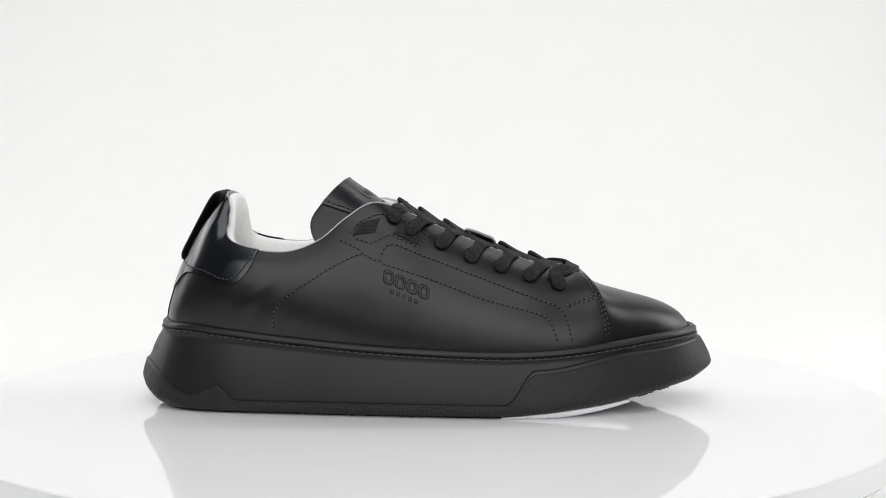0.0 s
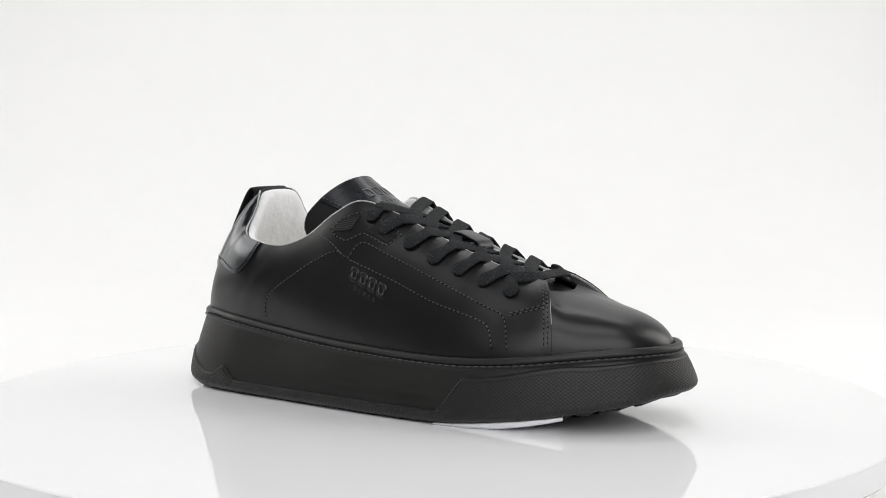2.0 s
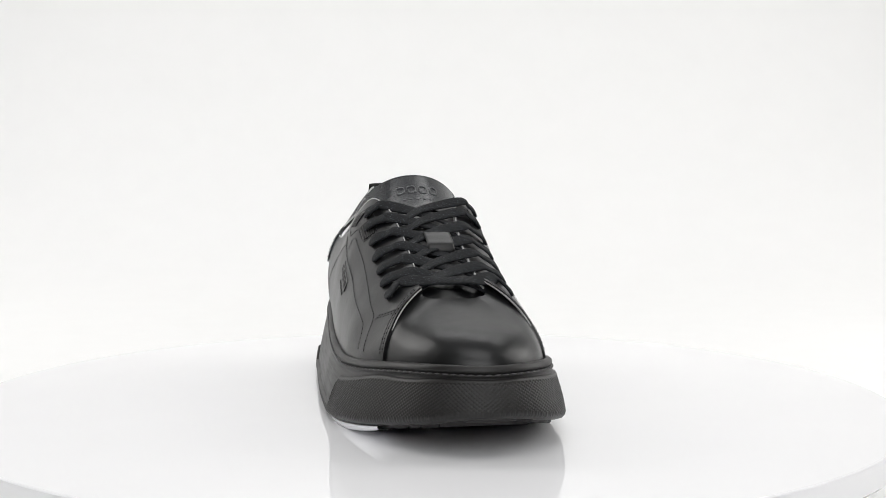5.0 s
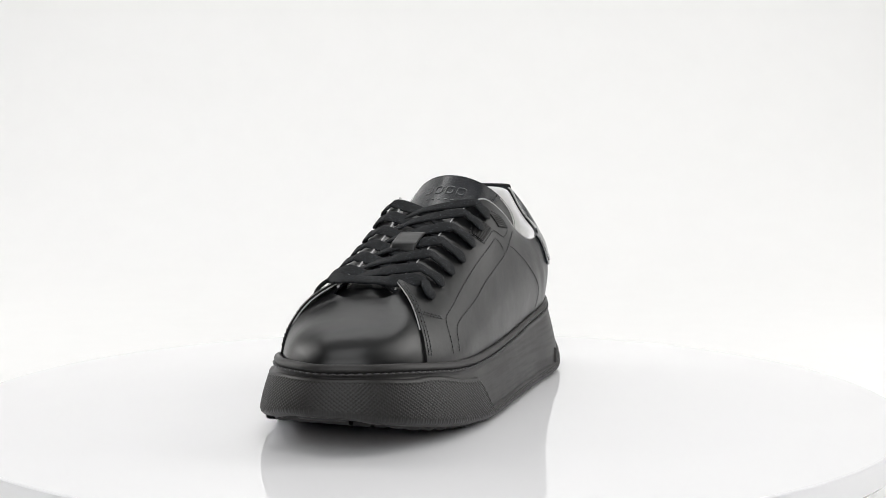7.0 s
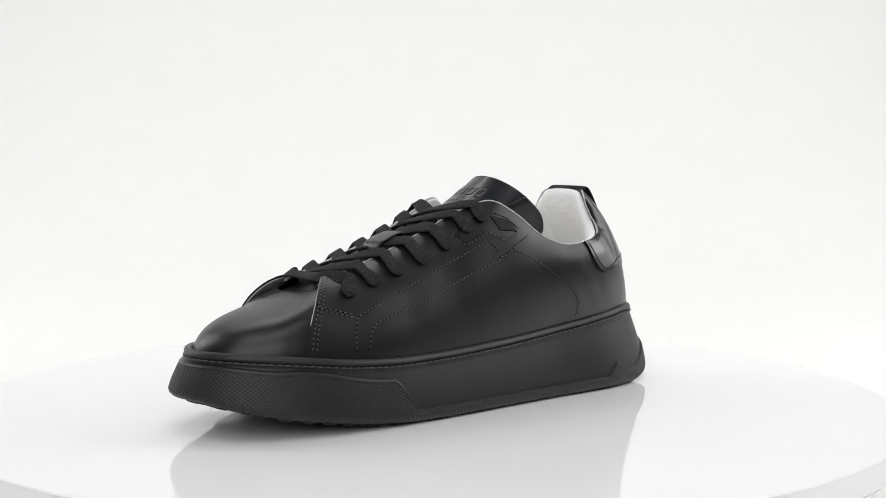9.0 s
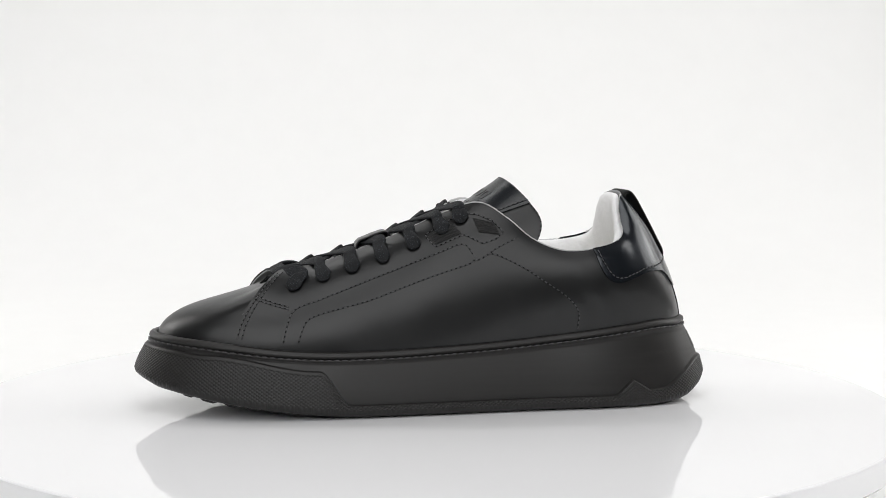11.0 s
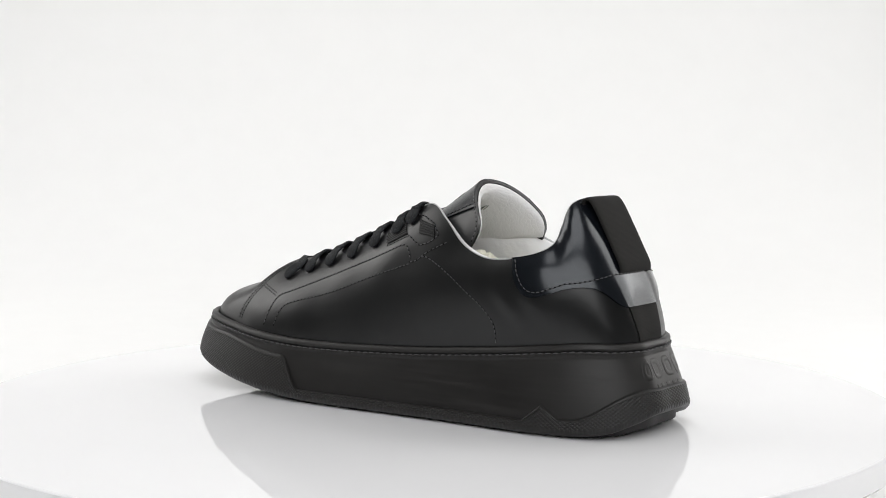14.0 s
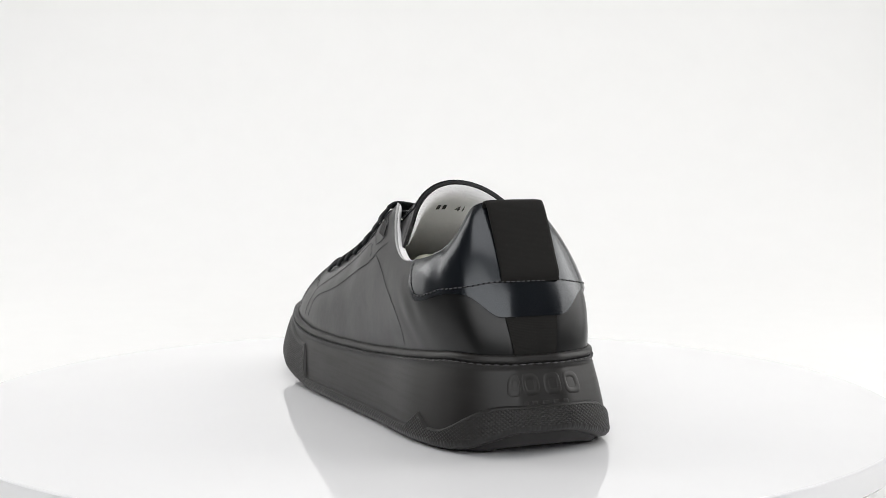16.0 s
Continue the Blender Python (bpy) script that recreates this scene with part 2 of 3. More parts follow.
def upper(q, v, lift=0.0):
    """Surface of the upper: v = 0 at the sole, 1 at the top line. Metres."""
    q, v = np.broadcast_arrays(np.asarray(q, dtype=float), np.asarray(v, dtype=float))

    def raw(q, v):
        s, k = side_k(q)
        bx, by = welt_loop(q, 3.6)
        bz = welt_z(bx) - 4
        tx, ty, tz = cr(TOP_X, 2 * k), cr(TOP_Y, 2 * k, True) * s, cr(TOP_Z, 2 * k)
        ox, oy = welt_loop(q, 2.6)
        ox, oy = ox - bx, oy - by
        lean, rise = cr(LEAN, k), cr(RISE, k)
        p1 = (bx + ox * lean, by + oy * lean, bz + rise)
        p2 = (tx + cr(DOWN_X, k), ty + cr(DOWN_Y, k, True) * s, tz + cr(DOWN_Z, k))
        w0, w1, w2, w3 = (1 - v) ** 3, 3 * v * (1 - v) ** 2, 3 * v * v * (1 - v), v ** 3
        side = np.stack([w0 * b + w1 * c + w2 * d + w3 * e for b, c, d, e in zip((bx, by, bz), p1, p2, (tx, ty, tz))], -1)
        # the toe is one round dome that falls from the throat to the welt
        r = 1 - v ** 1.5
        fall = (1 - 0.62 * r + 0.22 * r * r) * np.sqrt(np.clip(1 - r ** 4.5, 0, 1))
        dome = np.stack([tx + (bx - tx) * r, ty + (by - ty) * r, bz + (tz - bz) * fall], -1)
        w = ease(7.5, 9.3, k)[..., None]
        return side * (1 - w) + dome * w
    P = raw(q, v)
    fold = 0.12 * np.sin(P[..., 0] * 0.13 + P[..., 2] * 0.09) * np.sin(P[..., 2] * 0.16 - P[..., 0] * 0.06 + 1.0)
    fold = fold + 0.22 * np.sin(P[..., 0] * 0.42 - P[..., 2] * 0.33) * np.exp(-((P[..., 0] + 84) / 16) ** 2 - ((P[..., 2] - 58) / 12) ** 2)
    lift = np.asarray(lift) + fold * np.clip(v * 6, 0, 1) * np.clip((1 - v) * 6, 0, 1)
    e = 0.02
    du = raw(q + e, v) - raw(q - e, v)
    dv = raw(q, np.minimum(v + e, 1)) - raw(q, np.maximum(v - e, 0))
    N = np.cross(du, dv)
    N /= np.linalg.norm(N, axis=-1, keepdims=True) + 1e-12
    out = P - np.array([0.0, 0.0, 60.0]) - np.stack([np.clip(P[..., 0], -90, 90), 0 * q, 0 * q], -1)
    N *= np.sign(np.sum(N * out, -1, keepdims=True) + 1e-9)
    return (P + N * np.asarray(lift)[..., None]) * MM, N


GRID_Q = np.linspace(0, 11, 331)
GRID_V = np.linspace(0, 1, 101)
GRIDS = {-1: upper(GRID_Q[:, None], GRID_V[None, :])[0], 1: upper(22 - GRID_Q[:, None], GRID_V[None, :])[0]}


def find(x, z, side):
    """The q and v at which the upper has this x and z (millimetres) on this side."""
    G = GRIDS[side]
    d = (G[..., 0] - x * MM) ** 2 + (G[..., 2] - z * MM) ** 2
    i, j = np.unravel_index(np.argmin(d), d.shape)
    q, v = GRID_Q[i], GRID_V[j]
    for _ in range(3):
        qq = np.array([q, q + 0.01, q]) if side < 0 else 22 - np.array([q, q + 0.01, q])
        P = upper(qq, np.array([v, v, v + 0.005 if v < 0.99 else v - 0.005]))[0] / MM
        J = np.array([(P[1] - P[0]) / 0.01, (P[2] - P[0]) / (0.005 if v < 0.99 else -0.005)])[:, [0, 2]].T
        if abs(np.linalg.det(J)) < 1.0:
            break
        d = np.linalg.solve(J, np.array([x - P[0, 0], z - P[0, 2]]))
        q, v = q + float(np.clip(d[0], -0.05, 0.05)), float(np.clip(v + np.clip(d[1], -0.02, 0.02), 0, 1))
    return (q if side < 0 else 22 - q), v


def smooth_line(pts, n=12):
    """A denser, rounded run through points."""
    pts = np.asarray(pts, dtype=float)
    m = len(pts) - 1
    k = np.linspace(0, m, m * n + 1)
    ext = np.vstack([2 * pts[0] - pts[1], pts, 2 * pts[-1] - pts[-2]])
    i = np.clip(np.floor(k).astype(int), 0, m - 1)
    t = (k - i)[:, None]
    a, b, c, d = ext[i], ext[i + 1], ext[i + 2], ext[i + 3]
    return 0.5 * (2 * b + (c - a) * t + (2 * a - 5 * b + 4 * c - d) * t * t + (3 * b - a - 3 * c + d) * t ** 3)


def stitch_mesh(name, pts, nrm, material, pitch=2.5, length=1.75, width=0.62, height=0.16, holes=True):
    """Single stitches along a run of points (metres) with normals."""
    pts, nrm = np.asarray(pts), np.asarray(nrm)
    seg = np.linalg.norm(np.diff(pts, axis=0), axis=1)
    arc = np.concatenate([[0], np.cumsum(seg)])
    verts, faces, dark = [], [], []
    n = max(1, int(arc[-1] / (pitch * MM)))
    for c in (np.arange(n) + 0.5) * arc[-1] / n:
        def P(a):
            return np.array([np.interp(a, arc, pts[:, i]) for i in range(3)])
        c0, c1 = P(c - length * MM / 2), P(c + length * MM / 2)
        N = np.array([np.interp(c, arc, nrm[:, i]) for i in range(3)])
        t = c1 - c0
        t /= np.linalg.norm(t) + 1e-12
        w = np.cross(N, t)
        w *= width * MM / 2 / (np.linalg.norm(w) + 1e-12)
        h = N / (np.linalg.norm(N) + 1e-12) * height * MM
        mid = (c0 + c1) / 2
        b = len(verts)
        for p, f, up in ((c0, 0.6, -0.3), (mid, 1.0, 1.0), (c1, 0.6, -0.3)):
            verts += [p - w * f - h * 0.4, p - w * f * 0.5 + h * up, p + w * f * 0.5 + h * up, p + w * f - h * 0.4]
        for r in (0, 4):
            for i in range(4):
                j = (i + 1) % 4
                faces.append((b + r + i, b + r + j, b + r + 4 + j, b + r + 4 + i))
        faces += [(b + 3, b + 2, b + 1, b), (b + 8, b + 9, b + 10, b + 11)]
        if holes:
            # no hole is cut: a small black cap carries the hole's shade
            b = len(verts)
            e = c1 + t * (pitch - length) * MM * 0.5 - h * 1.6
            verts += [e - t * 0.0008, e + w * 1.4, e + t * 0.0008, e - w * 1.4, e + h * 0.6]
            dark += [len(faces) + i for i in range(4)]
            faces += [(b + i, b + (i + 1) % 4, b + 4) for i in range(4)]
    me = mesh_of(name, verts, faces, material)
    if holes:
        me.materials.append(HOLE_SHADE)
        for i in dark:
            me.polygons[i].material_index = 1
    return me


def seam(xz, side, parent, material=None, **kw):
    """A stitched seam on the upper through side-view points (millimetres)."""
    line = smooth_line(xz) if kw.pop("round", True) else np.array(sum([[np.array(a) + (np.array(b) - np.array(a)) * f for f in np.linspace(0, 1, 12)] for a, b in zip(xz, xz[1:])], []))
    qv = np.array([find(x, z, side) for x, z in line])
    # the search is on a grid: iron its steps out
    ker = np.ones(5) / 5
    pad = np.vstack([qv[:1]] * 2 + [qv] + [qv[-1:]] * 2)
    qv = np.stack([np.convolve(pad[:, i], ker, "valid") for i in (0, 1)], 1)
    P, N = upper(qv[:, 0], qv[:, 1], flap(qv[:, 0], qv[:, 1], side) + 0.3)
    return part("stitching", stitch_mesh("stitching", P, N, material or THREAD, **kw), parent)


def ribbon(name, path, across, width, thick, material, n=10):
    """A flat woven band with rounded edges along a path (metres); across gives its cross direction."""
    path, across = np.asarray(path), np.asarray(across)
    tan = np.gradient(path, axis=0)
    tan /= np.linalg.norm(tan, axis=1, keepdims=True) + 1e-12
    across = across - np.sum(across * tan, 1, keepdims=True) * tan
    across /= np.linalg.norm(across, axis=1, keepdims=True) + 1e-12
    nrm = np.cross(tan, across)
    arc = np.concatenate([[0], np.cumsum(np.linalg.norm(np.diff(path, axis=0), axis=1))])
    width = np.broadcast_to(width, len(path))
    verts, uvs, faces = [], [], []
    ang = np.linspace(0, 2 * math.pi, n, endpoint=False) + math.pi / n
    for i, p in enumerate(path):
        for a in ang:
            cx, cy = math.cos(a), math.sin(a)
            ex = math.copysign(abs(cx) ** 0.45, cx) * width[i] / 2
            ey = math.copysign(abs(cy) ** 0.6, cy) * thick / 2
            verts.append(p + across[i] * ex + nrm[i] * ey)
            uvs.append((ex, arc[i]))
    for i in range(len(path) - 1):
        for j in range(n):
            k = (j + 1) % n
            faces.append((i * n + j, i * n + k, (i + 1) * n + k, (i + 1) * n + j))
    faces += [tuple(range(n)), tuple((len(path) - 1) * n + j for j in reversed(range(n)))]
    return mesh_of(name, verts, faces, material, uvs)


# ---- setting ----
def setting():
    # backdrop: a sweep of paper from the table up behind
    prof = [(-0.42, -0.06), (0.9, -0.06)] + [(0.9 + 0.5 * math.sin(a), 0.44 - 0.5 * math.cos(a)) for a in np.linspace(0.1, math.pi / 2, 12)] + [(1.4, 2.2)]
    P = np.array([[(x, y, z) for y, z in prof] for x in np.linspace(-1.7, 1.7, 5)])
    N = np.zeros_like(P)
    N[..., 1], N[..., 2] = -0.7, 0.7
    ob = new("backdrop", sheet("backdrop", P, PAPER, 0.004, N))
    tagged(ob, "seamless white paper backdrop curving up behind the turntable", "backdrop", kind="structure")
    # plain room round it
    def slab(name, lo, hi, label, cat):
        bm = bmesh.new()
        bmesh.ops.create_cube(bm, size=1)
        for v in bm.verts:
            v.co = [lo[i] + (v.co[i] + 0.5) * (hi[i] - lo[i]) for i in range(3)]
        me = bpy.data.meshes.new(name)
        bm.to_mesh(me)
        bm.free()
        me.materials.append(WALL)
        tagged(new(name, me), label, cat, kind="structure")
    slab("floor", (-2.5, -2.6, -0.9), (2.5, 2.4, -0.8), "dim grey studio floor", "floor")
    slab("ceiling", (-2.5, -2.6, 2.4), (2.5, 2.4, 2.5), "dim grey studio ceiling", "ceiling")
    slab("wall_south", (-2.5, -2.7, -0.8), (2.5, -2.6, 2.4), "dim grey studio wall behind the camera", "wall")
    slab("wall_north", (-2.5, 2.4, -0.8), (2.5, 2.5, 2.4), "dim grey studio wall", "wall")
    slab("wall_west", (-2.6, -2.6, -0.8), (-2.5, 2.4, 2.4), "dim grey studio wall", "wall")
    slab("wall_east", (2.5, -2.6, -0.8), (2.6, 2.4, 2.4), "dim grey studio wall", "wall")


def turned_profile(name, prof, material, n=160):
    """A turned body from (radius, height) pairs."""
    verts, faces = [], []
    for i in range(n):
        a = 2 * math.pi * i / n
        verts += [(r * math.cos(a), r * math.sin(a), z) for r, z in prof]
    m = len(prof)
    for i in range(n):
        for j in range(m - 1):
            k = (i + 1) % n
            faces.append((i * m + j, k * m + j, k * m + j + 1, i * m + j + 1))
    faces.append(tuple(i * m for i in range(n)))
    faces.append(tuple(i * m + m - 1 for i in reversed(range(n))))
    me = mesh_of(name, verts, faces, material)
    me.polygons.foreach_set("use_smooth", [len(f.vertices) == 4 for f in me.polygons])
    me.set_sharp_from_angle(angle=radians(20))
    return me


def make_turntable():
    root = new("turntable")
    tagged(root, "round glossy white acrylic turntable disc", "turntable")
    R = 0.25
    part("disc", turned_profile("disc", [(R - 0.0015, 0.0), (R - 0.0004, -0.0005), (R, -0.0018), (R, -0.012), (R - 0.002, -0.014)], ACRYLIC), root)
    part("base", turned_profile("base", [(0.15, -0.014), (0.152, -0.016), (0.16, -0.058), (0.158, -0.06)], PAPER, 96), root, "white drum base")
    return root


# ---- the shoe ----
# stations at which the side panels end over the vamp
FRONT = {-1: 8.5, 1: 13.72}


def flap(q, v, side):
    """How far the side panel stands off the vamp: its front corner curls up."""
    return 1.25 + 3.0 * np.exp(-((np.asarray(q) - FRONT[side]) / 0.3) ** 2) * ease(0.4, 1.0, v)


def make_sneaker():
    root = new("sneaker")
    tagged(root, "black leather low-top sneaker with chunky black rubber sole and flat laces", "sneaker")
    Q = np.linspace(0, 22, 264, endpoint=False)

    # midsole wall
    def wall(q, w, lift=0.0):
        """Side of the sole: w = 0 at the lower rim, 1 under the welt. Metres."""
        s, k = side_k(q)
        ins = cr(INSET, k)
        x0, _ = sole_loop(q, 0)
        lo, hi = edge_z(x0) + 4.0, welt_z(x0) - 5.0
        f = np.clip(w, 0, 1)
        inset = ins * (0.25 * f + 0.75 * f ** 1.5) - lift
        x, y = sole_loop(q, inset)
        return np.stack([x, y, lo + (hi - lo) * w], -1) * MM
    rings = []
    x0, _ = sole_loop(Q, 0)
    for inset, dz in ((9, 0.6), (4, 0.2), (1.6, 0.8), (0.4, 2.2)):
        x, y = sole_loop(Q, inset)
        rings.append(np.stack([x, y, edge_z(x0) + dz], -1) * MM)
    for w in np.linspace(0, 1, 13):
        rings.append(wall(Q, w))
    x, y = welt_loop(Q, -1.0)
    rings.append(np.stack([x, y, welt_z(x0) - 4.9], -1) * MM)
    for extra, dz in ((-0.7, -4.3), (0.3, -4.0), (1.4, -3.6), (5, -3.6), (12, -3.6)):
        x, y = welt_loop(Q, extra)
        rings.append(np.stack([x, y, welt_z(x0) + dz], -1) * MM)
    sole = part("midsole", sheet("midsole", np.stack(rings, 1), RUBBER, loop_u=True), root, "smooth flared black rubber midsole")

    # moulded band round the lower rim, high at the toe
    def band_top(q):
        s, k = side_k(q)
        x, _ = sole_loop(q, 0)
        toe = 7 + 17 * ease(44, 60, x) + 8.0 * ease(60, 115, x) + 3.0 * ease(115, 150, x)
        heel = 6.0 * np.clip(1 - abs(x + 103.5) / 9, 0, 1) + 2.0 * ease(-90, -110, x) + 14.0 * ease(-118, -150, x)
        return toe + heel
    Qb = np.linspace(0, 22, 2400, endpoint=False)
    xb, yb = sole_loop(Qb, 0)
    lo, hi = edge_z(xb) + 4.0, welt_z(xb) - 5.0
    wt = (band_top(Qb) - lo) / (hi - lo)
    arc = np.concatenate([[0], np.cumsum(np.hypot(np.diff(xb), np.diff(yb)))]) * MM
    cols, uvs = [], []
    for inset, dz in ((8, -0.2), (3.2, 0.0), (0.5, 0.8), (-0.9, 2.2)):
        x, y = sole_loop(Qb, inset)
        cols.append(np.stack([x, y, edge_z(xb) + dz], -1) * MM)
        uvs.append(np.stack([arc, cols[-1][:, 2]], -1))
    for f in np.linspace(0, 1, 46):
        # moulded diamonds, fading into the plain lip along the top
        zz = wall(Qb, wt * f)[:, 2]
        k = math.pi / 0.0024
        dia = np.minimum(np.abs(np.sin((arc + 1.4 * zz) * k)), np.abs(np.sin((arc - 1.4 * zz) * k)))
        plain = ease(0.97, 0.88, f)
        cols.append(wall(Qb, wt * f, (1.0 if f == 1 else 1.3 if f > 0.9 else 1.0) + plain * 0.55 * np.minimum(dia, 0.7)))
        uvs.append(np.stack([arc, cols[-1][:, 2]], -1))
    cols.append(wall(Qb, wt + 0.02, -0.3))
    uvs.append(np.stack([arc, cols[-1][:, 2]], -1))
    part("outsole_band", sheet("outsole_band", np.stack(cols, 1), KNURL, loop_u=True, uvs=np.stack(uvs, 1)), sole, "diamond-textured rubber band")

    # pressed maker's mark on the back, as plain shapes
    for lo_w, hi_w, q0, q1, cnt, fill in ((0.50, 0.88, -1.12, 1.4, 4, 0.84), (0.32, 0.42, -0.55, 0.92, 5, 0.6)):
        for i in range(cnt):
            wide = (q1 - q0) / cnt * fill
            a = q0 + (q1 - q0) * i / cnt

            def face(U, V, lift):
                P = np.stack([wall(U[:, c], V[:, c], lift[:, c]) for c in range(U.shape[1])], 1)
                N = np.stack([wall(U[:, c], V[:, c], lift[:, c] + 1.0) for c in range(U.shape[1])], 1) - P
                return P, N / MM
            pillow("mark", face, np.linspace(a, a + wide, 17), np.linspace(lo_w, hi_w, 17), 0.36, RUBBER, sole, hollow=cnt == 4)

    # tread under the sole
    def tread_z(x):
        return at_x((-152, -140, -125, -100, 0, 50, 70, 90, 110, 130, 152), (4.5, 1.5, 0, 0, 0, 0, 1.2, 3.6, 6.8, 10.9, 16), x)
    rings = []
    xq, _ = sole_loop(Q, 0)
    lug = 1.2 * (np.sin(xq * 0.55) > -0.2) * ease(60, 85, xq)
    for inset, dz in ((5.0, None), (5.6, 0.6), (6.4, 0.0), (30, 0.0)):
        x, y = sole_loop(Q, inset)
        rings.append(np.stack([x, y, edge_z(xq) + 2.0 if dz is None else tread_z(xq) + dz + 1.2 * ease(60, 85, xq) - lug], -1) * MM)
    part("tread", sheet("tread", np.stack(rings, 1), TREAD, loop_u=True), sole, "grooved black tread")
    for x in np.arange(84, 136, 8.5):
        hw = 34 * math.sqrt(max(0.05, 1 - ((x - 84) / 58) ** 2))
        P = np.array([[((x + a) * MM, y * MM, (tread_z(x + a) + 0.5 + b) * MM) for a, b in ((-2.6, 2), (-2.0, 0), (2.0, 0), (2.6, 2))] for y in np.linspace(-hw, hw, 8)])
        part("lug", sheet("lug", P, TREAD), sole)
    # white pad under the outer forefoot
    qs = np.linspace(*[float(np.interp(x, OUTER_X, np.arange(11))) for x in (42, 108)], 24)
    pad = []
    for inset, dz in ((16, -1.3), (2.6, -1.3), (1.6, -0.7), (1.4, 0.3), (2.0, 0.6), (16, 0.6)):
        x, y = sole_loop(qs, inset)
        bow = 1.2 * np.sin(np.linspace(0, math.pi, 24))
        zz = np.maximum(edge_z(x) - 0.6 + dz - (bow if dz < 0 else 0), 0.05)
        pad.append(np.stack([x, y, zz], -1) * MM)
    part("sole_pad", sheet("sole_pad", np.stack(pad, 1), PAD), sole, "glossy white pad under the outer forefoot")

    # piping and stitches along the welt
    verts = []
    for a in np.linspace(0, 2 * math.pi, 10, endpoint=False):
        x, y = welt_loop(Q, 1.6 - 2.1 * math.cos(a))
        verts.append(np.stack([x, y, welt_z(x0) - 2.4 + 2.2 * math.sin(a)], -1) * MM)
    part("welt_piping", sheet("welt_piping", np.stack(verts + verts[:1], 1), RUBBER, loop_u=True), root, "rounded black piping round the upper")
    Qs = np.linspace(0, 22, 900)
    xs, ys = welt_loop(Qs, -0.75)
    xo, yo = welt_loop(Qs, -1.75)
    xc, _ = sole_loop(Qs, 0)
    N = np.stack([xo - xs, yo - ys, 0.3 + 0 * xs], -1)
    part("welt_stitching", stitch_mesh("welt_stitching", np.stack([xs, ys, welt_z(xc) - 4.15], -1) * MM, N, THREAD, 4.0, 2.8, 0.75, 0.3, False), root)

    # upper: vamp with the toe, and two quarters over it
    q = np.linspace(7.9, 14.4, 110)
    P, N = upper(q[:, None], np.linspace(0, 1, 28)[None, :])
    part("vamp", sheet("vamp", P, LEATHER, 0.0012, N), root, "smooth black leather toe and vamp")
    sides = {}
    for side, q in ((-1, np.linspace(0.0, FRONT[-1], 150)), (1, np.linspace(22, FRONT[1], 150))):
        vq = np.linspace(0, 1, 36)[None, :]
        P, N = upper(q[:, None], vq, flap(q[:, None], vq, side))
        ob = part("quarter", sheet("quarter", P, LEATHER, 0.0012, N), root, "black leather side panel with stitched seams")
        sides[side] = ob
        # raw front edge of the panel along the throat
        vv = np.linspace(0.42, 1, 70)
        qq = np.full(70, FRONT[side] - 0.002 * side)
        Pe, Ne = upper(qq, vv, flap(qq, vv, side) - (1.35 if side < 0 else 1.0))
        rag = 0.0006 + 0.0004 * np.sin(np.arange(70) * 1.9) * np.sin(np.arange(70) * 0.63)
        part("raw_edge", ribbon("raw_edge", Pe, Ne, rag, 0.0007, RAW_EDGE, 6), ob, "pale cut leather edge")
        qf, vf = FRONT[side] + side * np.linspace(0.015, 0.55, 20)[:, None], np.linspace(0.55, 0.995, 16)[None, :]
        P, N = upper(qf, vf, flap(qf, vf, side) - 1.25)
        part("flap_lining", sheet("flap_lining", P, RAW_EDGE, 0.0004, N), ob, "pale grey suede underside")
        for k0, k1, up, wide in ((5.8, 8.35, 0.6, 1.5), (3.6, 5.75, 0.9, 1.5), (1.0, 3.0, 2.0, 1.0)):
            kk = np.linspace(k0, k1, 70)
            Pe, Ne = upper(kk if side < 0 else 22 - kk, np.full(70, 1.0), up)
            if k0 > 5:
                Pe[:, 1] -= side * 0.0004
            rag = wide * MM * (1 + 0.35 * np.sin(np.arange(70) * 2.3) * np.sin(np.arange(70) * 0.71))
            part("raw_edge", ribbon("raw_edge", Pe, Ne, rag, 0.0007, RAW_EDGE, 6), ob, "pale cut leather edge")

    # seams
    for s in (-1, 1):
        ob = sides[s]
        seam([(-74.5, 41), (-74.5, 51), (-68, 59), (-56, 67), (-45, 74), (-31, 80.5), (-25, 79)], s, ob)
        seam([(-43, 88.5), (-32, 83.5), (-24, 78), (-20, 77.5)], s, ob, round=False)
        seam([(-21, 78.5), (-15, 85.5), (0, 80), (37, 66), (60, 57.5), (71, 53.5), (75, 47), (77.5, 38)], s, ob)
        seam([(-22, 77), (7, 67.5), (33, 58), (58, 51.5), (66, 47.5), (70, 38)], s, ob)
        seam([(73, 53), (91, 57.5)], s, ob)
        seam([(73, 54.2), (91, 58.7)], s, ob)
        for dq in (0.06, 0.13):
            vv = np.linspace(0.12, 0.93, 60)
            qq = FRONT[s] + s * dq
            Pp, Nn = upper(np.full(60, qq), vv, flap(qq, vv, s) + 0.25)
            part("stitching", stitch_mesh("stitching", Pp, Nn, THREAD), ob)
        # webbing badge let into the eyestay, with its stitched border
        badge = [(-36, 91.5), (-31, 97), (-23, 100.2), (-17, 100.3), (-8, 96), (3.5, 89.2), (-1.3, 83.8), (-16, 90.3), (-25, 85.8), (-32, 88), (-36, 91.5)]
        seam(badge, s, ob, round=False)
